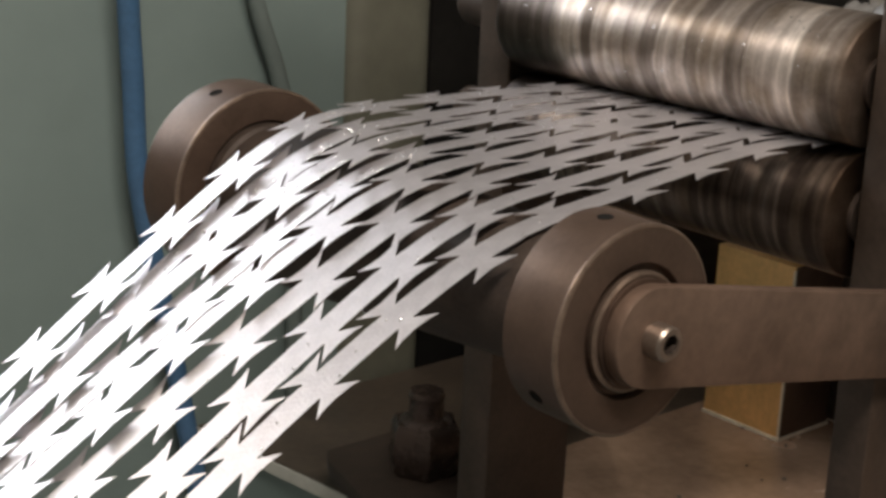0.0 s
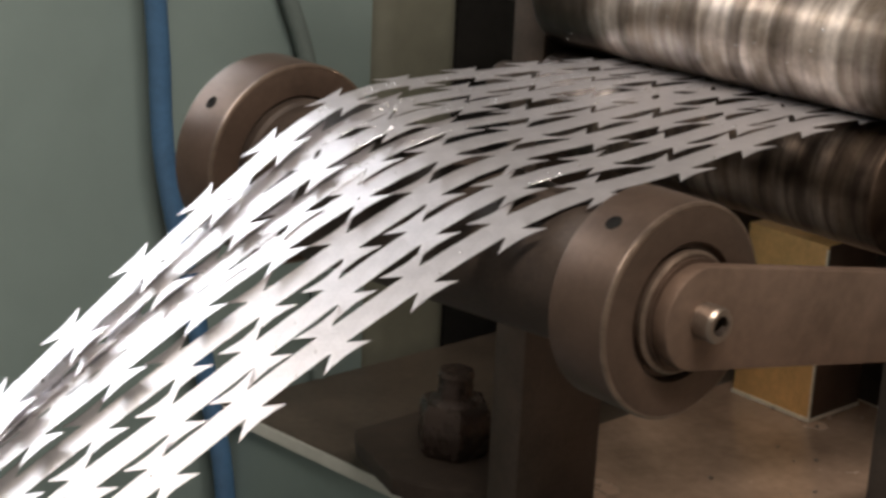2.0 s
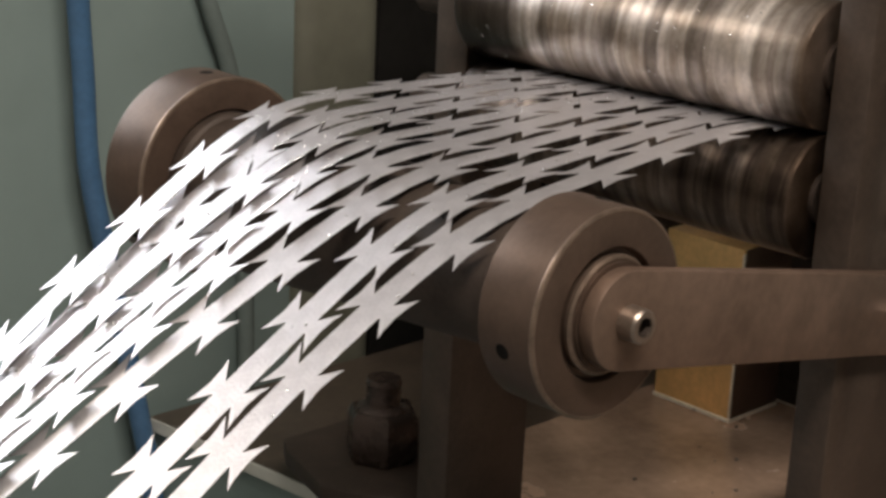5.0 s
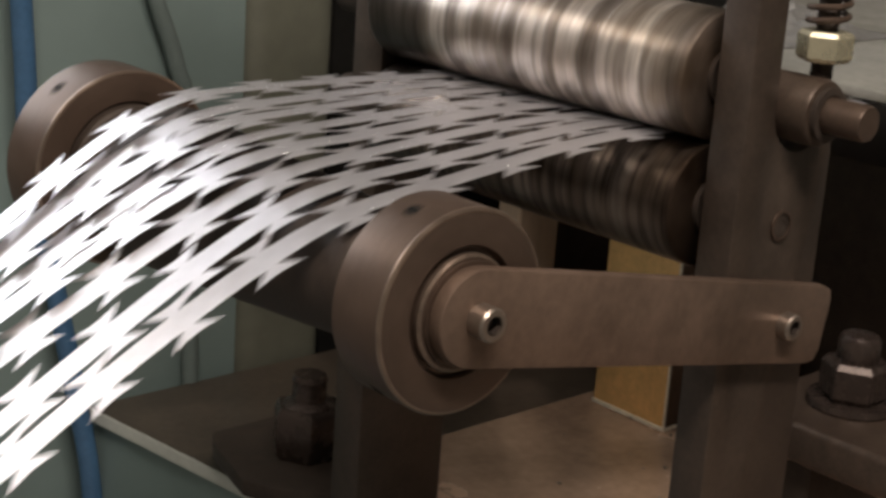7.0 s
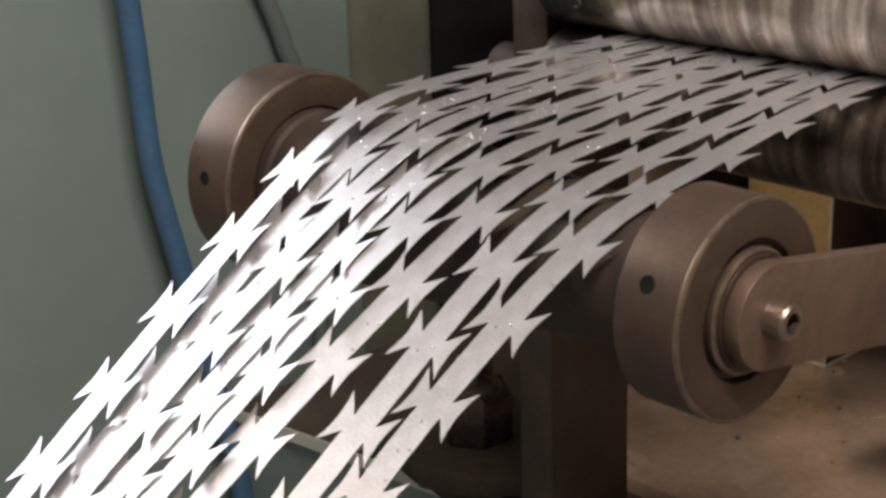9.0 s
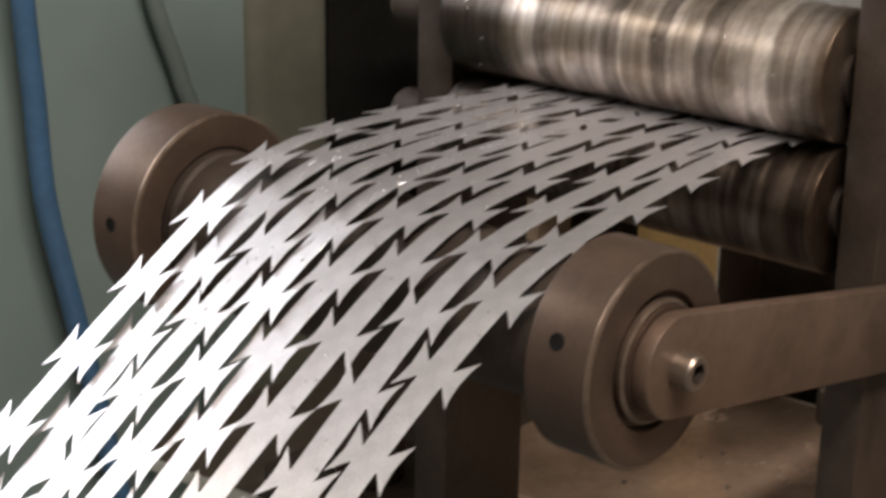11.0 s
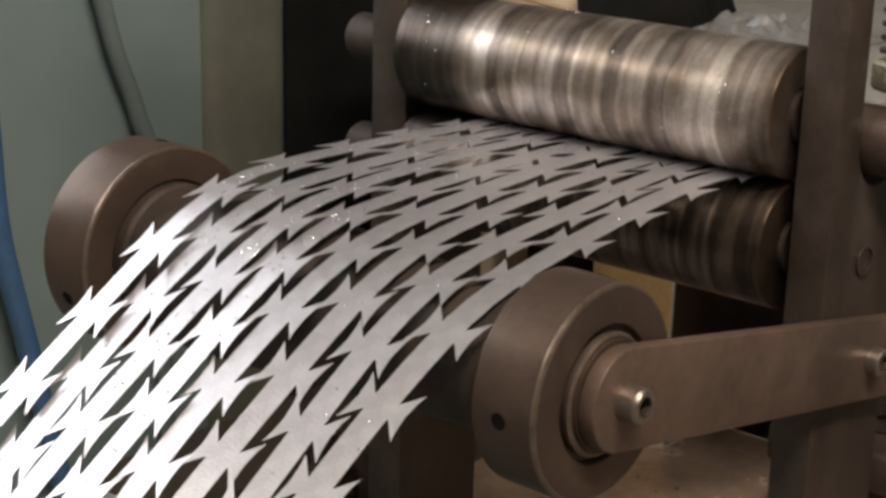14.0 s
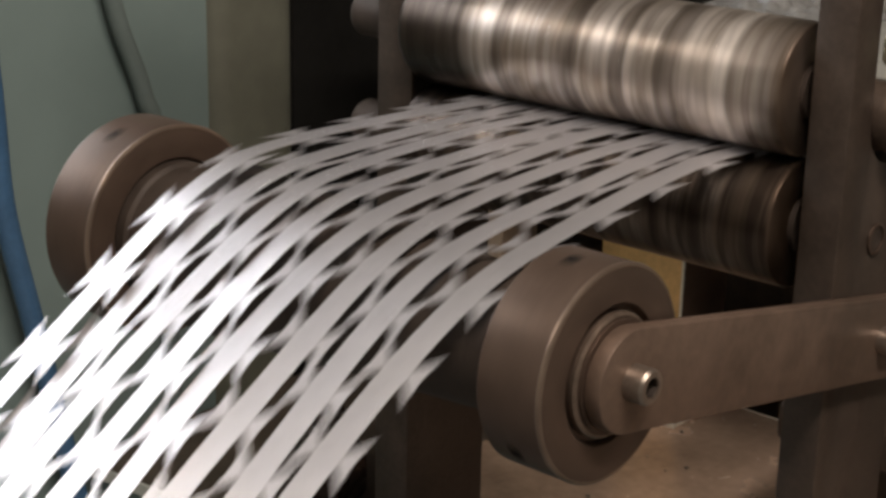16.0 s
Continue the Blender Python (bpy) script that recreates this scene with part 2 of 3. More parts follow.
# how bright the roll is rubbed, ring by ring along its length
BANDS = (
    (0.034, 0.52), (0.044, 0.75), (0.0612, 0.80), (0.0628, 1.35), (0.0742, 1.30), (0.0756, 0.98), (0.0985, 1.0), (0.1010, 0.5), (0.1150, 0.48), (0.1170, 1.05),
    (0.1360, 0.98), (0.1380, 0.5), (0.1470, 0.5), (0.1490, 0.95), (0.1720, 1.0), (0.1740, 1.15), (0.1768, 0.46), (0.1890, 0.46), (0.1910, 0.72), (0.2160, 0.70),
    (0.2185, 1.1), (0.2220, 0.85), (0.2350, 0.85), (0.2370, 0.48), (0.2450, 0.48), (0.2480, 1.05), (0.2640, 0.95), (0.2690, 0.50), (0.2780, 0.18),
)


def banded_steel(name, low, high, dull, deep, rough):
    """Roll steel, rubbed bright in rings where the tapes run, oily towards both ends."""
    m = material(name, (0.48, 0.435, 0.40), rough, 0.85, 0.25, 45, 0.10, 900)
    n, link = m.node_tree.nodes, m.node_tree.links
    b = n["Principled BSDF"]
    old = b.inputs["Base Color"].links[0].from_socket
    co = n.new("ShaderNodeTexCoord")
    sep = n.new("ShaderNodeSeparateXYZ")
    link.new(co.outputs["Object"], sep.inputs[0])

    def noise_ramp(stretch, detail, p0, p1, c0, c1):
        mp = n.new("ShaderNodeMapping")
        mp.inputs["Scale"].default_value = stretch
        link.new(co.outputs["Object"], mp.inputs["Vector"])
        t = n.new("ShaderNodeTexNoise")
        t.inputs["Scale"].default_value, t.inputs["Detail"].default_value = 1.0, detail
        link.new(mp.outputs[0], t.inputs["Vector"])
        r = n.new("ShaderNodeValToRGB")
        r.color_ramp.elements[0].position, r.color_ramp.elements[1].position = p0, p1
        r.color_ramp.elements[0].color, r.color_ramp.elements[1].color = (*c0, 1), (*c1, 1)
        link.new(t.outputs[0], r.inputs[0])
        return r.outputs[0]

    def times(one, two):
        mul = n.new("ShaderNodeMix")
        mul.data_type, mul.blend_type, mul.inputs[0].default_value = "RGBA", "MULTIPLY", 1
        link.new(one, mul.inputs[6])
        link.new(two, mul.inputs[7])
        return mul.outputs[2]

    rings = noise_ramp((9, 150, 9), 3, 0.40, 0.60, low, high)
    blots = noise_ramp((26, 34, 26), 4, 0.38, 0.58, (0.74, 0.70, 0.64), (1.1, 1.1, 1.1))
    # the edge of each worn ring wanders a little round the roll
    sway = n.new("ShaderNodeTexNoise")
    sway.inputs["Scale"].default_value, sway.inputs["Detail"].default_value = 34.0, 2
    link.new(co.outputs["Object"], sway.inputs["Vector"])
    off = n.new("ShaderNodeMath")
    off.operation, off.inputs[1].default_value, off.inputs[2].default_value = "MULTIPLY_ADD", 0.010, -0.005
    link.new(sway.outputs[0], off.inputs[0])
    along = n.new("ShaderNodeMath")
    along.operation = "ADD"
    link.new(sep.outputs[1], along.inputs[0])
    link.new(off.outputs[0], along.inputs[1])
    spread = n.new("ShaderNodeMapRange")
    spread.inputs[1].default_value, spread.inputs[2].default_value = 0.0, 0.34
    link.new(along.outputs[0], spread.inputs[0])
    ends = n.new("ShaderNodeValToRGB")
    e = ends.color_ramp.elements
    e[0].position, e[0].color = 0.07, (dull * 1.75, dull * 1.52, dull * 1.34, 1)
    e[1].position, e[1].color = 1.0, (dull * 0.38, dull * 0.31, dull * 0.27, 1)
    for y, worn in BANDS:
        k = e.new(y / 0.34)
        c = 1 - deep * (1 - worn)
        k.color = (c, c * (0.93 + 0.07 * worn), c * (0.88 + 0.12 * worn), 1)
    link.new(spread.outputs[0], ends.inputs[0])
    colour = times(times(times(old, rings), blots), ends.outputs[0])
    link.new(colour, b.inputs["Base Color"])
    return m


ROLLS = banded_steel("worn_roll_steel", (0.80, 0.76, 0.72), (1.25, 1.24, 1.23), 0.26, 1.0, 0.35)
# the same banded steel, much darker all over, for the lower roll
DARK_ROLL = banded_steel("dark_roll_steel", (0.15, 0.127, 0.113), (0.37, 0.328, 0.29), 0.36, 0.4, 0.34)


def pinch_roll(name, z, label, mat):
    r = thing(name, label, "roller", (ROLL_X, 0, z), "pair of pinch rolls")
    R = ROLL_R
    part("barrel", lathe([(0, 0.0242), (R - 0.0022, 0.0242), (R - 0.0007, 0.0250), (R, 0.0268), (R, 0.329), (R - 0.0006, 0.332), (R - 0.003, 0.335), (0, 0.3355)], steps=128), mat, r)
    part("near_journal", lathe([(0, 0.0205), (0.018, 0.0205), (0.018, 0.0245), (0, 0.0246)], steps=48), BLACK, r, "dark steel roll journal")
    part("far_journal", lathe([(0.018, 0.3355), (0.018, 0.402), (0.016, 0.405), (0, 0.405)], steps=48), BLACK, r, "dark steel roll journal")
    return r


def oil_drops(roll, count, seed):
    """Small clinging drops on a roll, joined in one part."""
    random.seed(seed)
    bm = bmesh.new()
    for k in range(count):
        w, y, q = random.uniform(0, 2 * math.pi), random.uniform(0.05, 0.31), random.uniform(0.0004, 0.0011)
        m = Matrix.Rotation(w, 4, "Y") @ Matrix.Translation((0, y, ROLL_R))
        low = [bm.verts.new(m @ Vector((q * math.cos(a), q * math.sin(a), -0.0001))) for a in [2 * math.pi * j / 7 for j in range(7)]]
        mid = [bm.verts.new(m @ Vector((0.7 * q * math.cos(a), 0.7 * q * math.sin(a), 0.4 * q))) for a in [2 * math.pi * j / 7 for j in range(7)]]
        top = bm.verts.new(m @ Vector((0, 0, 0.6 * q)))
        for j in range(7):
            bm.faces.new((low[j], low[(j + 1) % 7], mid[(j + 1) % 7], mid[j]))
            bm.faces.new((mid[j], mid[(j + 1) % 7], top))
    part("oil_drops", bm, DROP, roll, "small clear oil drops")["kind"] = "stuff"


upper_roll = pinch_roll("upper_pinch_roll", PINCH + ROLL_R, "worn steel upper pinch roll with bright rubbed rings", ROLLS)
lower_roll = pinch_roll("lower_pinch_roll", PINCH - ROLL_R - 0.001, "dark lower pinch roll under the strip", DARK_ROLL)
oil_drops(upper_roll, 110, 9)

# roll stand: two upright cheeks with a slot for the bearing blocks
stand = thing("roll_stand", "dark oiled steel roll stand with two upright cheeks", "machine frame", (0, 0, 0))
slot = [(0.286 + 0.029 * math.cos(a), 0.085 + 0.029 * math.sin(a)) for a in [math.pi + math.pi * k / 12 for k in range(13)]]
cheek = [(0.228, BED_Z), (0.323, BED_Z), (0.323, 0.05), (0.321, 0.070), (0.3160, 0.080)] + slot[::-1][1:] + [(0.257, 0.42), (0.228, 0.42)]
near_cheek = part("near_cheek", prism(cheek, -0.0120, 0.0150, 0.0012), CHEEK, stand)
part("far_cheek", box(0.227, 0.321, 0.3375, 0.372, BED_Z, 0.42, 0.0015), CHEEK, stand)
part("counterbore", lathe([(0.0105, -0.0005), (0.0105, -0.0015), (0.0085, -0.0018), (0.0085, -0.0004)], (0.277, -0.0120, 0.0080), "Y", 32), COLLAR, near_cheek, "machined ring round a sunk screw")
part("sunk_screw", lathe([(0.0085, -0.0006), (0.0042, -0.0008), (0.0038, -0.0004), (0, -0.0004)], (0.277, -0.0120, 0.0080), "Y", 32), BLACK, near_cheek, "sunk socket screw")

# bearing block, stub axle and the adjusting screw with its spring
BX, BZ = 0.285, 0.0845
stub = thing("bearing_block", "dark steel bearing block with a stub axle", "bearing", (BX, 0, BZ))
part("boss", lathe([(0, 0.03), (0.022, 0.03), (0.022, -0.026), (0.0205, -0.029), (0.015, -0.03), (0, -0.03)]), STEEL, stub)
part("washer", lathe([(0.0135, -0.028), (0.0175, -0.029), (0.0175, -0.0335), (0.013, -0.034)]), BLACK, stub)
part("axle", lathe([(0.0118, -0.02), (0.0118, -0.060), (0.0108, -0.062), (0, -0.062)]), COLLAR, stub)
adjuster = thing("adjusting_screw", "threaded adjusting screw with a pale plated nut and spring", "screw", (BX + 0.009, -0.016, BZ + 0.0195))
part("nut", hexagon(0.031, 0.019, (0, 0, 0.012)), NUTPLATE, adjuster, "pale plated hexagon nut")
prof = [(0.0065, 0.0)]
for k in range(56):
    prof += [(0.0075, 0.004 + k * 0.002), (0.0066, 0.005 + k * 0.002)]
part("threaded_rod", lathe(prof + [(0, 0.118)], (0, 0, 0), "Z", 20), BLACK, adjuster)
part("spring", tube([(0.0125 * math.cos(k * 1.05), 0.0125 * math.sin(k * 1.05), 0.034 + k * 0.0014) for k in range(44)], 0.0021, 8), COLLAR, adjuster, "dark coil spring")

# ---- guide roller with its two collars ----
GZ = -0.0035
guide = thing("guide_roller", "brown steel guide roller with two round collars", "roller", (0, 0, GZ))
part("barrel", lathe([(0, 0.03), (0.036, 0.03), (0.0375, 0.032), (0.055, 0.285), (0.053, 0.288), (0, 0.288)]), BLACK, guide)


def collar(name, y0, y1, r, turn, groove):
    prof = [(0, y0 + 0.004), (groove, y0 + 0.004), (groove + 0.001, y0 + 0.001), (groove + 0.002, y0), (r - 0.0016, y0), (r - 0.0004, y0 + 0.0005), (r, y0 + 0.0017), (r, y1 - 0.0015), (r - 0.0015, y1), (0, y1)]
    c = part(name, lathe(prof, steps=128), COLLAR, guide)
    part("worn_rim", lathe([(r - 0.0022, y0 - 0.0001), (r - 0.0015, y0 - 0.0002), (r - 0.0002, y0 + 0.0004), (r + 0.0002, y0 + 0.0016), (r + 0.0001, y0 + 0.0024)], steps=128), EDGE, c, "rim worn bright by handling")
    for k in range(3):
        w = radians(turn + 120 * k)
        m = Matrix.Translation((-r * math.sin(w), (y0 + y1) / 2 + 0.002, r * math.cos(w))) @ Matrix.Rotation(-w, 4, "Y")
        # flat black disc on the rim paints the dark inside of the hole
        part("set_screw_shade", lathe([(0.0042, -0.002), (0.0047, 0.0001), (0.0041, 0.0003), (0.0034, 0.0001), (0, 0.0001)], (0, 0, 0), "Z", 20), MATT_BLACK, c, "black disc painting the shade in a set screw hole", m)
    return c


collar("near_collar", -0.009, 0.032, 0.0590, -15, 0.0362)
far = collar("far_collar", 0.338, 0.382, 0.0690, 0, 0.046)
part("far_hub", lathe([(0.0, 0.286), (0.042, 0.286), (0.0435, 0.288), (0.0435, 0.330), (0.046, 0.332), (0.046, 0.345), (0, 0.345)]), BLACK, guide)

# ---- bracket arm ----
SLOPE = math.atan2(0.0545, 0.281)
arm = thing("bracket_arm", "flat brown steel bracket arm with two cap screws", "bracket", (0, 0, GZ))
arm.rotation_euler = (0, SLOPE, 0)
outline = [(0.0282 * math.cos(a), 0.0282 * math.sin(a)) for a in [math.pi / 2 + math.pi * k / 18 for k in range(19)]] + [(0.324, -0.0275), (0.3325, -0.025), (0.3355, -0.017), (0.3355, 0.017), (0.3325, 0.025), (0.324, 0.0275)]
part("plate", prism(outline, -0.0225, -0.0123, 0.0014), ARM, arm)
part("hub_rim", lathe([(0.0338, -0.0076), (0.0337, -0.0098), (0.0321, -0.0110), (0.0315, -0.0110)], steps=96), EDGE, arm, "worn edge of the hub")
part("hub", lathe([(0, 0.0), (0.0335, 0.0), (0.0335, -0.0095), (0.032, -0.0106), (0.0300, -0.0109), (0.0300, -0.0123), (0, -0.0123)]), COLLAR, arm)
socket_screw(arm, 0.0, -0.0225, 0, 0.0098, 0.0120)
socket_screw(arm, 0.2862, -0.0225, 0, 0.0090, 0.0090)

# ---- plated posts ----


def plated_post(x, y, top):
    p = thing("plated_post", "yellow zinc-plated square post with a painted edge highlight", "post", (x, y, BED_Z + 0.016))
    part("body", box(0, 0.081, 0, 0.099, 0, top - BED_Z - 0.016, 0.0012), BRASS, p)
    # thin brown sheet paints the shade on the post's -y face
    part("shaded_side", box(0.0018, 0.081, -0.0014, -0.0002, 0.0045, top - BED_Z - 0.016, 0.0003), COLLAR, p, "thin brown sheet painting the post's shaded right side")
    # pale corner and foot strips paint the light the bevels catch
    part("corner_glint", box(-0.0007, 0.0016, -0.0007, 0.0016, 0.004, top - BED_Z - 0.020, 0.0004), RUBBED_GLINT, p, "pale strip painting the highlight on the corner")
    part("foot_glint", prism([(-0.002, -0.002), (0.083, -0.002), (0.083, 0.10), (-0.002, 0.10)], 0.0, 0.0045, 0.001, "XY"), RUBBED_GLINT, p, "pale foot slab painting the bright line round the post")


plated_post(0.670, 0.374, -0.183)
stake = thing("wooden_stake", "pale square wooden stake behind the strip", "stake", (0.668, 0.604, BED_Z + 0.016))
part("shaft", box(0, 0.064, 0, 0.036, 0, 0.210, 0.004, 3), WOOD, stake)

# ---- clamp plate with stud and nut ----
base = thing("hold_down_clamp", "black steel clamp plate with a stud and nut", "clamp", (0.293, 0.490, BED_Z))
part("plate", prism([(-0.045, 0.088), (-0.060, 0.065), (-0.082, -0.013), (-0.070, -0.045), (-0.031, -0.090), (0.05, -0.090), (0.10, -0.05), (0.07, 0.088)], 0.024, 0.041, 0.002, "XY"), BLACK, base)
part("pad", prism([(-0.035, 0.06), (-0.055, -0.02), (-0.045, -0.075), (0.03, -0.075), (0.03, 0.06)], 0.0, 0.024, 0.0, "XY"), BLACK, base)
nut = part("nut", hexagon(0.060, 0.050, (0, 0, 0)), DARKNUT, base, "black oxide hexagon nut", pose(0, 0, 0.041, 0, 0, -3))
part("stud", lathe([(0.026, 0.089), (0.022, 0.094), (0.0165, 0.096), (0.0158, 0.113), (0.0168, 0.115), (0.0150, 0.120), (0, 0.120)], (0, 0, 0), "Z", 28), DARKNUT, base)

# ---- things right of the stand ----
TOP = BED_Z + 0.016
bar = thing("clamp_bar", "dark oily steel clamp bar bridging two foot blocks", "clamp bar", (0, 0, TOP))
part("bar", box(0.47, 0.62, -0.26, 0.15, 0.125, 0.160, 0.006, 3), STEEL, bar)
part("foot_block", box(0.49, 0.60, 0.075, 0.145, 0.0, 0.125, 0.003), BLACK, bar)
part("foot_block", box(0.49, 0.60, -0.255, -0.19, 0.0, 0.125, 0.003), BLACK, bar)
bolt = thing("frame_bolt", "dark oily hexagon bolt with a washer", "bolt", (0.545, 0.082, TOP + 0.160))
part("washer", lathe([(0, 0), (0.037, 0), (0.038, 0.002), (0.037, 0.007), (0, 0.007)], (0, 0, 0), "Z", 40), DARKNUT, bolt)
part("head", hexagon(0.050, 0.034, (0, 0, 0.007)), DARKNUT, bolt)
part("stud", lathe([(0.017, 0.041), (0.0175, 0.043), (0.0175, 0.058), (0.015, 0.062), (0, 0.063)], (0, 0, 0), "Z", 28), DARKNUT, bolt)

# ---- hose, panel and distance ----
hose = thing("air_hose", "blue plastic air hose hanging by the panel", "hose")
part("tube", tube([(0.150, 0.77, 0.5), (0.150, 0.77, 0.25), (0.151, 0.77, 0.08), (0.156, 0.77, -0.02), (0.161, 0.77, -0.115), (0.184, 0.77, -0.23), (0.210, 0.77, -0.36), (0.232, 0.77, -0.50), (0.24, 0.77, -0.8)], 0.0108), BLUE, hose)
part("sleeve", tube([(0.149, 0.77, 0.66), (0.150, 0.77, 0.45)], 0.015), BLACK, hose, "black hose sleeve")
# darker green tube stands in for a soft shadow line on the panel
shadow_tube = thing("panel_shadow_line", "thin dark tube standing in for a soft shadow line on the panel", "cable")
part("cable", tube([(0.262, 0.785, 0.5), (0.280, 0.785, 0.18), (0.304, 0.785, 0.05), (0.334, 0.785, -0.035), (0.352, 0.785, -0.13), (0.365, 0.785, -0.6)], 0.009), PANEL_SHADOW, shadow_tube)
structure("panel_wall", box(-0.14, 0.430, 0.80, 0.83, FLOOR, 0.24, 0.002), GREEN, "grey green painted sheet steel machine panel", "wall")
cabinet = thing("olive_column", "dull olive painted machine column with rounded edges", "column", (0.495, 0.86, FLOOR))
part("shell", box(-0.064, 0.062, -0.064, 0.10, 0.0, 1.36, 0.03, 5), OLIVE, cabinet)
# near-black box added to paint the unlit gap behind the stand
recess = thing("dark_gap_box", "near-black box standing in for the unlit gap behind the roll stand", "cabinet", (0.66, 0.9, FLOOR))
part("shell", box(-0.102, 0.24, -0.09, 0.12, 0.0, 2.0, 0.008), MATT_BLACK, recess)
rear = thing("rear_guard", "dark brown sheet steel guard behind the rolls", "guard", (1.05, 0.85, FLOOR))
part("sheet", box(-0.19, 0.6, 0, 0.02, 0.0, 1.0, 0.003), STEEL, rear)
guard = thing("feed_guard", "dusty grey sheet steel guard over the feed", "guard", (0, 0, 0))
part("top_sheet", box(0.46, 2.5, 0.02, 0.58, 0.062, 0.070, 0.002), DUSTY, guard)
part("skirt", box(0.46, 2.5, 0.014, 0.020, 0.018, 0.070, 0.001), DUSTY, guard)
for x in (0.9, 2.3):
    for y in (0.03, 0.54):
        part("leg", box(x - 0.015, x + 0.015, y, y + 0.03, BED_Z if x < 1.5 else FLOOR, 0.062, 0.001), MATT_BLACK, guard)
# black block added to fill the unlit void below the guard
press = thing("dark_void_block", "black block filling the unlit void under the feed guard", "press", (0.86, 0.0, BED_Z))
part("body", box(0.0, 0.6, 0.07, 0.52, 0.0, 0.30, 0.004), BLACK, press)
carton = thing("cardboard_sheet", "folded brown cardboard lying on the feed guard", "cardboard", (0.62, 0.53, 0.070))
part("flap", prism([(-0.10, -0.09), (0.10, -0.11), (0.16, 0.12), (-0.06, 0.14)], 0.0, 0.005, 0.001, "XY"), CARD, carton)
part("upper_flap", prism([(-0.03, -0.10), (0.12, -0.125), (0.18, 0.03), (0.02, 0.07)], 0.006, 0.011, 0.001, "XY"), CARD, carton)
part("raised_flap", prism([(0.09, -0.02), (0.14, -0.02), (0.15, 0.05), (0.10, 0.055)], -0.11, 0.12, 0.001), CARD, carton)
bag = thing("rubber_apron", "black rubber apron lying in a rounded heap", "rubber apron", (0.64, 0.395, 0.070))
bm = bmesh.new()
bmesh.ops.create_uvsphere(bm, u_segments=40, v_segments=20, radius=1)
for v in bm.verts:
    f = 1 + 0.12 * noise.noise(v.co * 1.7) + 0.05 * noise.noise(v.co * 5.0)
    v.co = Vector((v.co.x * 0.085 * f, v.co.y * 0.066 * f, max(0.0, v.co.z) * 0.085 * f))
part("folded_rubber", bm, MATT_BLACK, bag)
film_heap = thing("crumpled_film", "crumpled clear plastic film shining in grey folds", "plastic film", (0.63, 0.27, 0.070))
bm = bmesh.new()
bmesh.ops.create_grid(bm, x_segments=70, y_segments=70, size=0.5)
for v in bm.verts:
    p = Vector((v.co.x, v.co.y, 0))
    ridge = abs(noise.noise(p * 5)) * 0.018 + abs(noise.noise(p * 12 + Vector((3, 1, 0)))) * 0.012
    fall = max(0.0, 1 - 3.6 * p.length_squared)
    v.co = Vector((v.co.x * 0.17, v.co.y * 0.15, 0.001 + (0.012 + ridge) * fall))
bmesh.ops.solidify(bm, geom=bm.faces[:], thickness=0.0008)
part("film", bm, FILM, film_heap)

# ---- barbed tapes ----
PITCH, TAPES, SPACING, NEAR_Y = 0.056, 8, 0.0285, 0.062
LINE = [(2.6, 0.0595), (0.248, 0.0595), (0.2, 0.0605), (0.15, 0.0605), (0.1, 0.0585), (0.05, 0.0560), (0.0, 0.0505), (-0.04, 0.0375), (-0.08, 0.0160), (-0.12, -0.0100), (-0.16, -0.0375), (-0.2, -0.067), (-0.3, -0.142), (-0.5, -0.308), (-0.8, -0.58), (-1.15, -0.9), (-1.4, -0.99), (-1.7, -1.0), (-2.5, -1.0)]


def smooth_line():
    pts = [Vector((x, 0, z)) for x, z in LINE]
    out = []
    for i in range(len(pts) - 1):
        a, b, c, d = pts[max(i - 1, 0)], pts[i], pts[i + 1], pts[min(i + 2, len(pts) - 1)]
        if i < 2:
            a = b - (c - b)
        n = 40 if i == 0 else 10
        for k in range(n):
            t = k / n
            out.append(b.lerp(c, t) if i == 0 else 0.5 * (2 * b + (c - a) * t + (2 * a - 5 * b + 4 * c - d) * t * t + (3 * b - a - 3 * c + d) * t ** 3))
    out.append(pts[-1])
    xz = np.array([(p.x, p.z) for p in out])
    arc = np.concatenate([[0], np.cumsum(np.hypot(*np.diff(xz, axis=0).T))])
    arc -= np.interp(-ROLL_X, -xz[:, 0], arc)
    return xz, arc


XZ, ARC = smooth_line()
CUT = PITCH / 3
BODY, BARB = 0.0077, 0.0178


def tape_piece(kind):
    """One third of a barb's length of tape: plain strip, or the swallow-tailed barb in the middle."""
    h = CUT / 2 + 0.00005
    if kind == "barbed":
        half = [(-h, BODY), (-0.0056, BODY), (-0.0050, BODY + 0.0004), (-0.0152, BARB - 0.0004), (-0.0155, BARB), (-0.0100, BARB - 0.0014), (0, BARB - 0.0024), (0.0100, BARB - 0.0014), (0.0155, BARB), (0.0152, BARB - 0.0004), (0.0050, BODY + 0.0004), (0.0056, BODY), (h, BODY)]
    else:
        half = [(-h, BODY), (h, BODY)]
    pts = half + [(u, -v) for u, v in reversed(half)]
    bm = prism(pts, -0.0002, 0.0002, 0, "XY")
    ends = [f for f in bm.faces if abs(f.normal.x) > 0.99 and abs(abs(f.calc_center_median().x) - h) < 1e-5]
    bmesh.ops.delete(bm, geom=ends, context="FACES")
    return bm


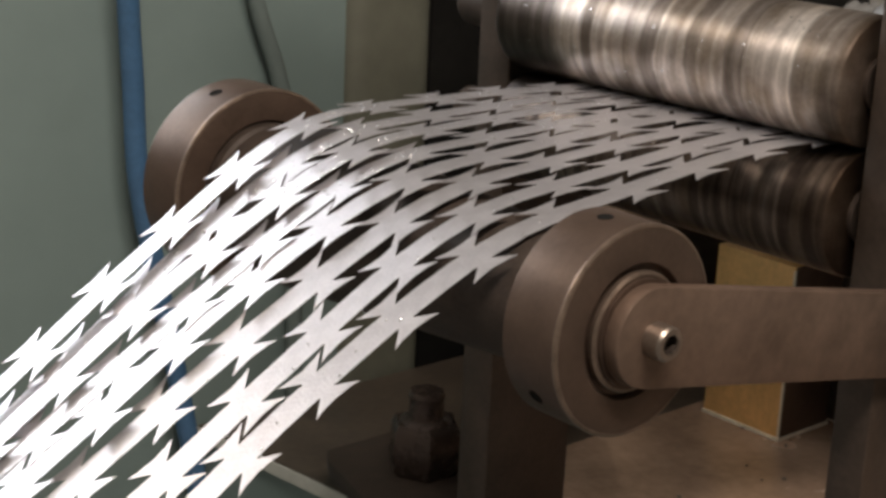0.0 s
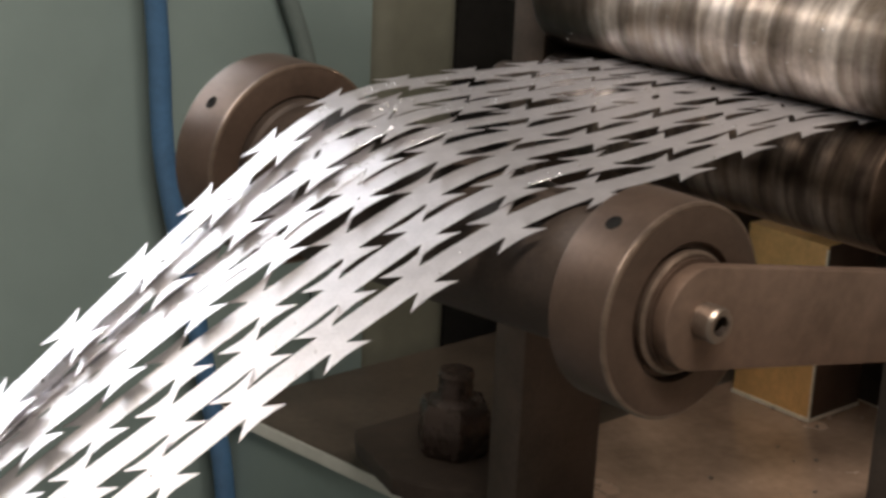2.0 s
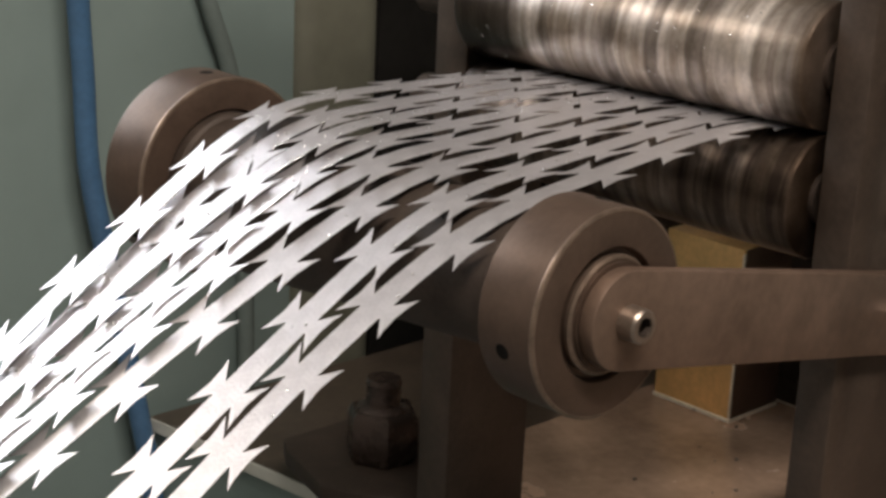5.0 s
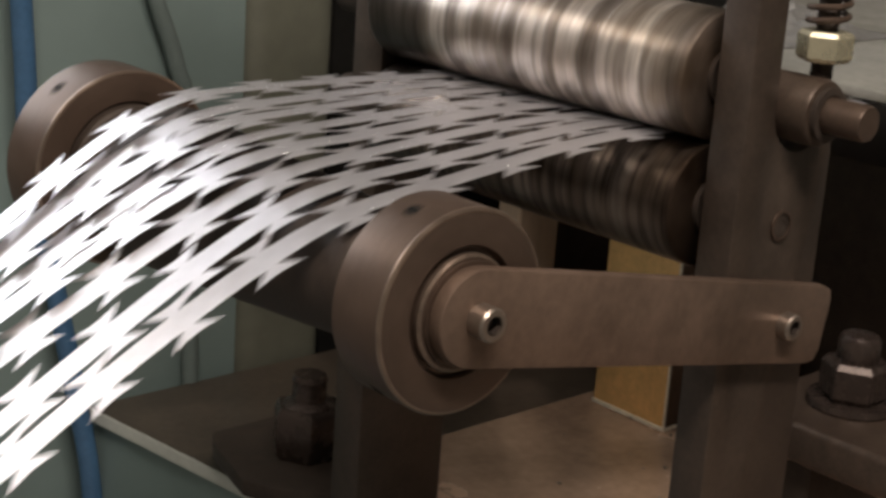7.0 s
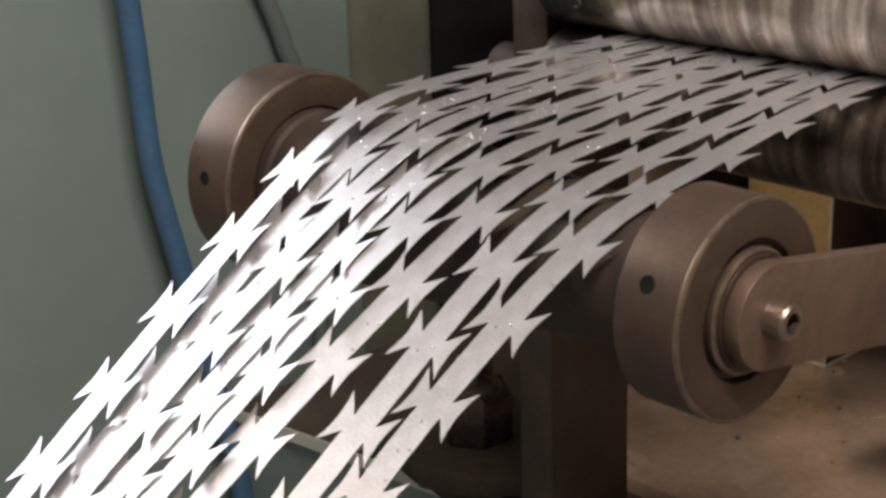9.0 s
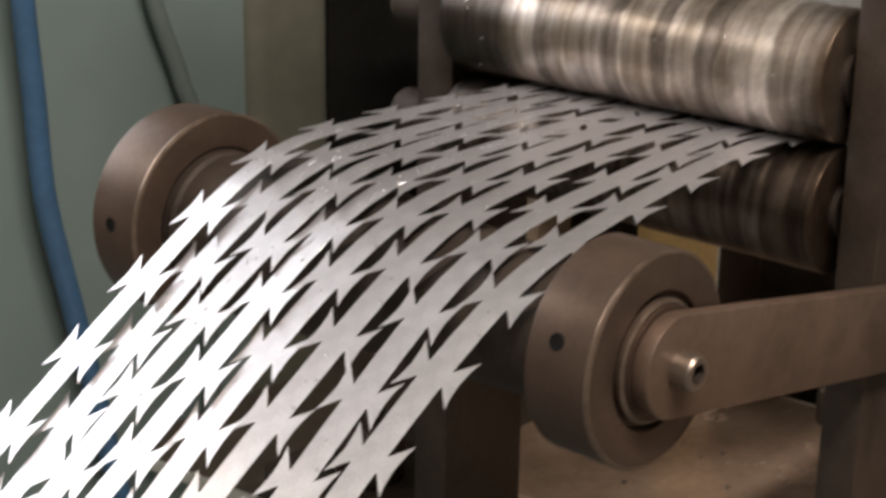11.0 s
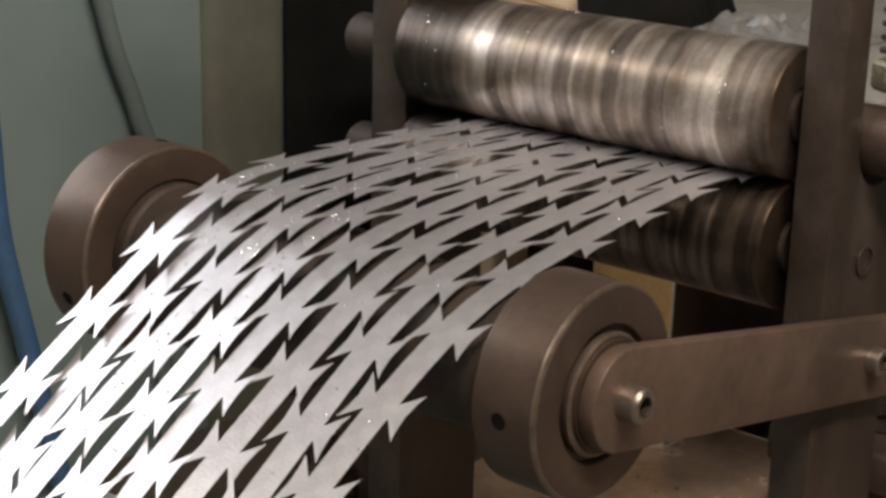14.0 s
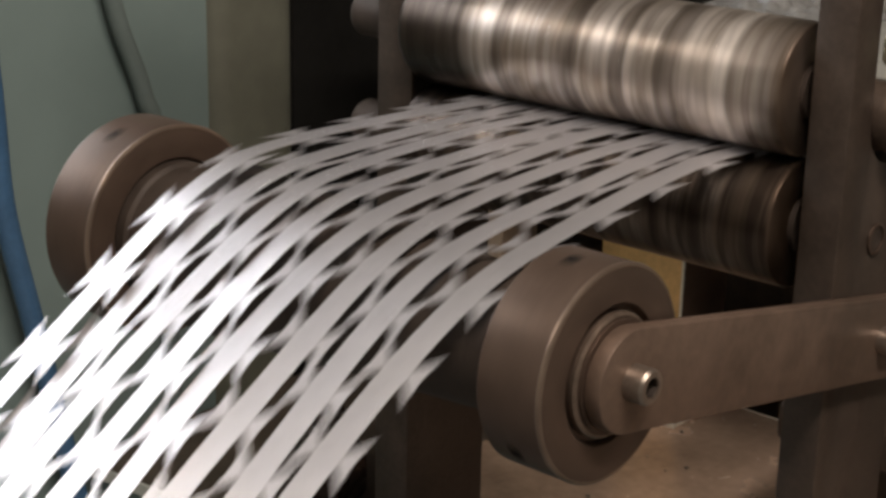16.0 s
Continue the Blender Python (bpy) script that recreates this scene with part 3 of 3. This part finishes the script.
PIECES = {}
random.seed(21)
for kind in ("barbed", "plain"):
    for variant in range(5):
        me = bpy.data.meshes.new("tape_" + kind)
        bm = tape_piece(kind)
        bmesh.ops.recalc_face_normals(bm, faces=bm.faces)
        dry = len(bm.faces)
        for k in range(variant * 2):
            # an oil drop that clings to the strip
            x, y, r = random.uniform(-0.008, 0.008), random.uniform(-0.0068, 0.0068), random.uniform(0.00035, 0.0009)
            low = [bm.verts.new((x + r * math.cos(w), y + r * math.sin(w), 0.0002)) for w in [2 * math.pi * j / 7 for j in range(7)]]
            mid = [bm.verts.new((x + 0.72 * r * math.cos(w), y + 0.72 * r * math.sin(w), 0.0002 + 0.38 * r)) for w in [2 * math.pi * j / 7 for j in range(7)]]
            top = bm.verts.new((x, y, 0.0002 + 0.55 * r))
            for j in range(7):
                bm.faces.new((low[j], low[(j + 1) % 7], mid[(j + 1) % 7], mid[j]))
                bm.faces.new((mid[j], mid[(j + 1) % 7], top))
        bm.to_mesh(me)
        bm.free()
        me.materials.append(ZINC)
        me.materials.append(DROP)
        for p in list(me.polygons)[dry:]:
            p.material_index, p.use_smooth = 1, True
        PIECES[kind, variant] = me

FIRST, STEPS, STEP_TIME, STEP_LONG = 0.28, 27, 0.598, 0.27
REACH = 0.70
PLAN = []
for i in range(TAPES):
    tape = thing("barbed_tape", "bright galvanised barbed tape fed over the guide roller", "razor wire", (0, NEAR_Y + i * SPACING, 0), "barbed tapes side by side")
    count = int((REACH + STEPS * PITCH + 0.12) / CUT)
    shift = (PITCH / 2 if i % 2 else 0) + random.uniform(-0.003, 0.003)
    for k in range(count):
        kind = "plain" if k % 3 else "barbed"
        ob = new("tape_piece", PIECES[kind, (random.choice((0, 1, 2, 3, 4, 4)) if i > 3 else random.choice((0, 0, 0, 0, 0, 1)))])
        ob.parent = tape
        PLAN.append((ob, i, REACH - 0.009 - shift - k * CUT))


SWING = ((0, 0.7, 0.3), (0.5, 0.45, 0.6), (1.0, 0.35, 0.8), (1.5, 1.1, 0.3), (2.0, 1.75, 0.1), (2.5, 1.7, 0.15), (3.0, 0.95, 0.4), (3.5, 0.3, 0.6), (6.0, 0.7, 1.0), (6.5, 0.85, 0.6), (7.2, 1.05, 0.4), (8.0, 0.75, 0.9), (8.3, 0.7, 0.6), (10.3, 0.05, 0.1), (11.5, 0, 0), (16, 0.1, 0))
WAIT, DRAWN, APART = zip(*SWING)
DRAW = (0.16, 0.16, 0.15, 0.135, 0.11, 0.075, 0.035, -0.02)
OPEN = (0.0, 0.01, 0.165, 0.140, 0.108, 0.065, 0.03, 0.0)
SPREAD = (-0.015, -0.010, -0.002, 0.004, 0.010, 0.014, 0.016, 0.014)
BREAK = (0.0, 0.0, 0.012, 0.0095, 0.0065, 0.0035, 0.001, 0.0)


def tape_side(i, s, t):
    """How far a tape has moved along the roller at the length s."""
    out, free = min(max(0.0, s - 0.12), 0.6), min(max(0.0, s - 0.20), 0.5)
    swing = float(np.interp(t, WAIT, DRAWN)) * DRAW[i] + float(np.interp(t, WAIT, APART)) * OPEN[i]
    parted = float(np.interp(t, (0, 8.3, 10.5, 11.7, 12.9, 13.5, 16), (0.25, 0.25, 0.25, 0.9, 0.9, 0.35, 0.25))) * BREAK[i] * min(1, max(0, (s - 0.03) / 0.12))
    return parted + swing * free + SPREAD[i] * out + 0.0016 * math.sin(i * 2.3 + s * 19) * min(1, max(0, s / 0.05))


def tape_lift(i, s, t):
    over = (0, 0, 0, 0.020, 0.004, 0.026, 0.004, 0.022)[i] * min(1, float(np.interp(t, WAIT, DRAWN)) * 1.3) * min(max(0, s - 0.20), 0.25)
    cone = 0.0100 * (i - 3.5) / 3.5 * min(1, max(0, (s - 0.05) / 0.20))
    return cone + over + 0.008 * math.sin(i * 1.7 + 1.1) * min(max(0, s - 0.22), 0.4) + 0.0007 * (i % 2)


def tape_pose(i, s, t):
    """A piece's pose at the length s along the line, counted from the pinch."""
    a, b = s - CUT / 2, s + CUT / 2
    slant = tape_side(i, 0.45, t) - tape_side(i, 0.35, t)
    a, b = [u if u < 0.2 else 0.2 + (u - 0.2) / math.hypot(1, slant / 0.1) for u in (a, b)]
    xa, xb = np.interp([a, b], ARC, XZ[:, 0])
    za, zb = np.interp([a, b], ARC, XZ[:, 1])
    za, zb = za + tape_lift(i, a, t), zb + tape_lift(i, b, t)
    ya, yb = tape_side(i, a, t), tape_side(i, b, t)
    lean = (0.15, 0.10, 0.07, 0.03, 0, 0, 0, 0)[i] * min(1, max(0, (s - 0.22) / 0.12))
    twist = lean + 0.03 * math.sin(i * 1.9 + s * 11) * min(1, max(0, s / 0.06))
    tilt = math.atan2(za - zb, xa - xb)
    yaw = math.atan2(ya - yb, CUT)
    return Matrix.Translation(((xa + xb) / 2, (ya + yb) / 2, (za + zb) / 2)) @ Matrix.Rotation(-tilt, 4, "Y") @ Matrix.Rotation(yaw, 4, "Z") @ Matrix.Rotation(twist, 4, "X")


def motions():
    """The press feeds one barb's pitch at each stroke; rolls and guide turn with it."""
    times = [(0.0, 0.0)]
    for n in range(STEPS):
        t = FIRST + n * STEP_TIME
        times += [(t, n), (t + STEP_LONG / 2, n + 0.5), (t + STEP_LONG, n + 1)]
    times = [(t, n) for t, n in times if t < 16.0] + [(16.0, 26.8)]
    for ob, i, s in PLAN:
        walk(ob, [(t, tape_pose(i, s + n * PITCH, t)) for t, n in times])
    turn = PITCH / ROLL_R
    for roll, way in ((upper_roll, 1), (lower_roll, -1)):
        walk(roll, [(t, Matrix.Translation(roll.location) @ Matrix.Rotation(way * n * turn, 4, "Y")) for t, n in times])
    slips = ((0, 20), (3, 170), (4, 215), (6, 275), (10, 445), (17, 775), (18, 805), (20, 865), (21, 868), (22.4, 915), (24, 1005), (25, 1030), (27, 1110))
    steps, angles = zip(*slips)
    axle = Matrix.Translation((0, 0, GZ)) @ Matrix.Rotation(radians(-0.5), 4, "Z")
    walk(guide, [(t, axle @ Matrix.Rotation(-radians(float(np.interp(n, steps, angles))), 4, "Y")) for t, n in times])


motions()
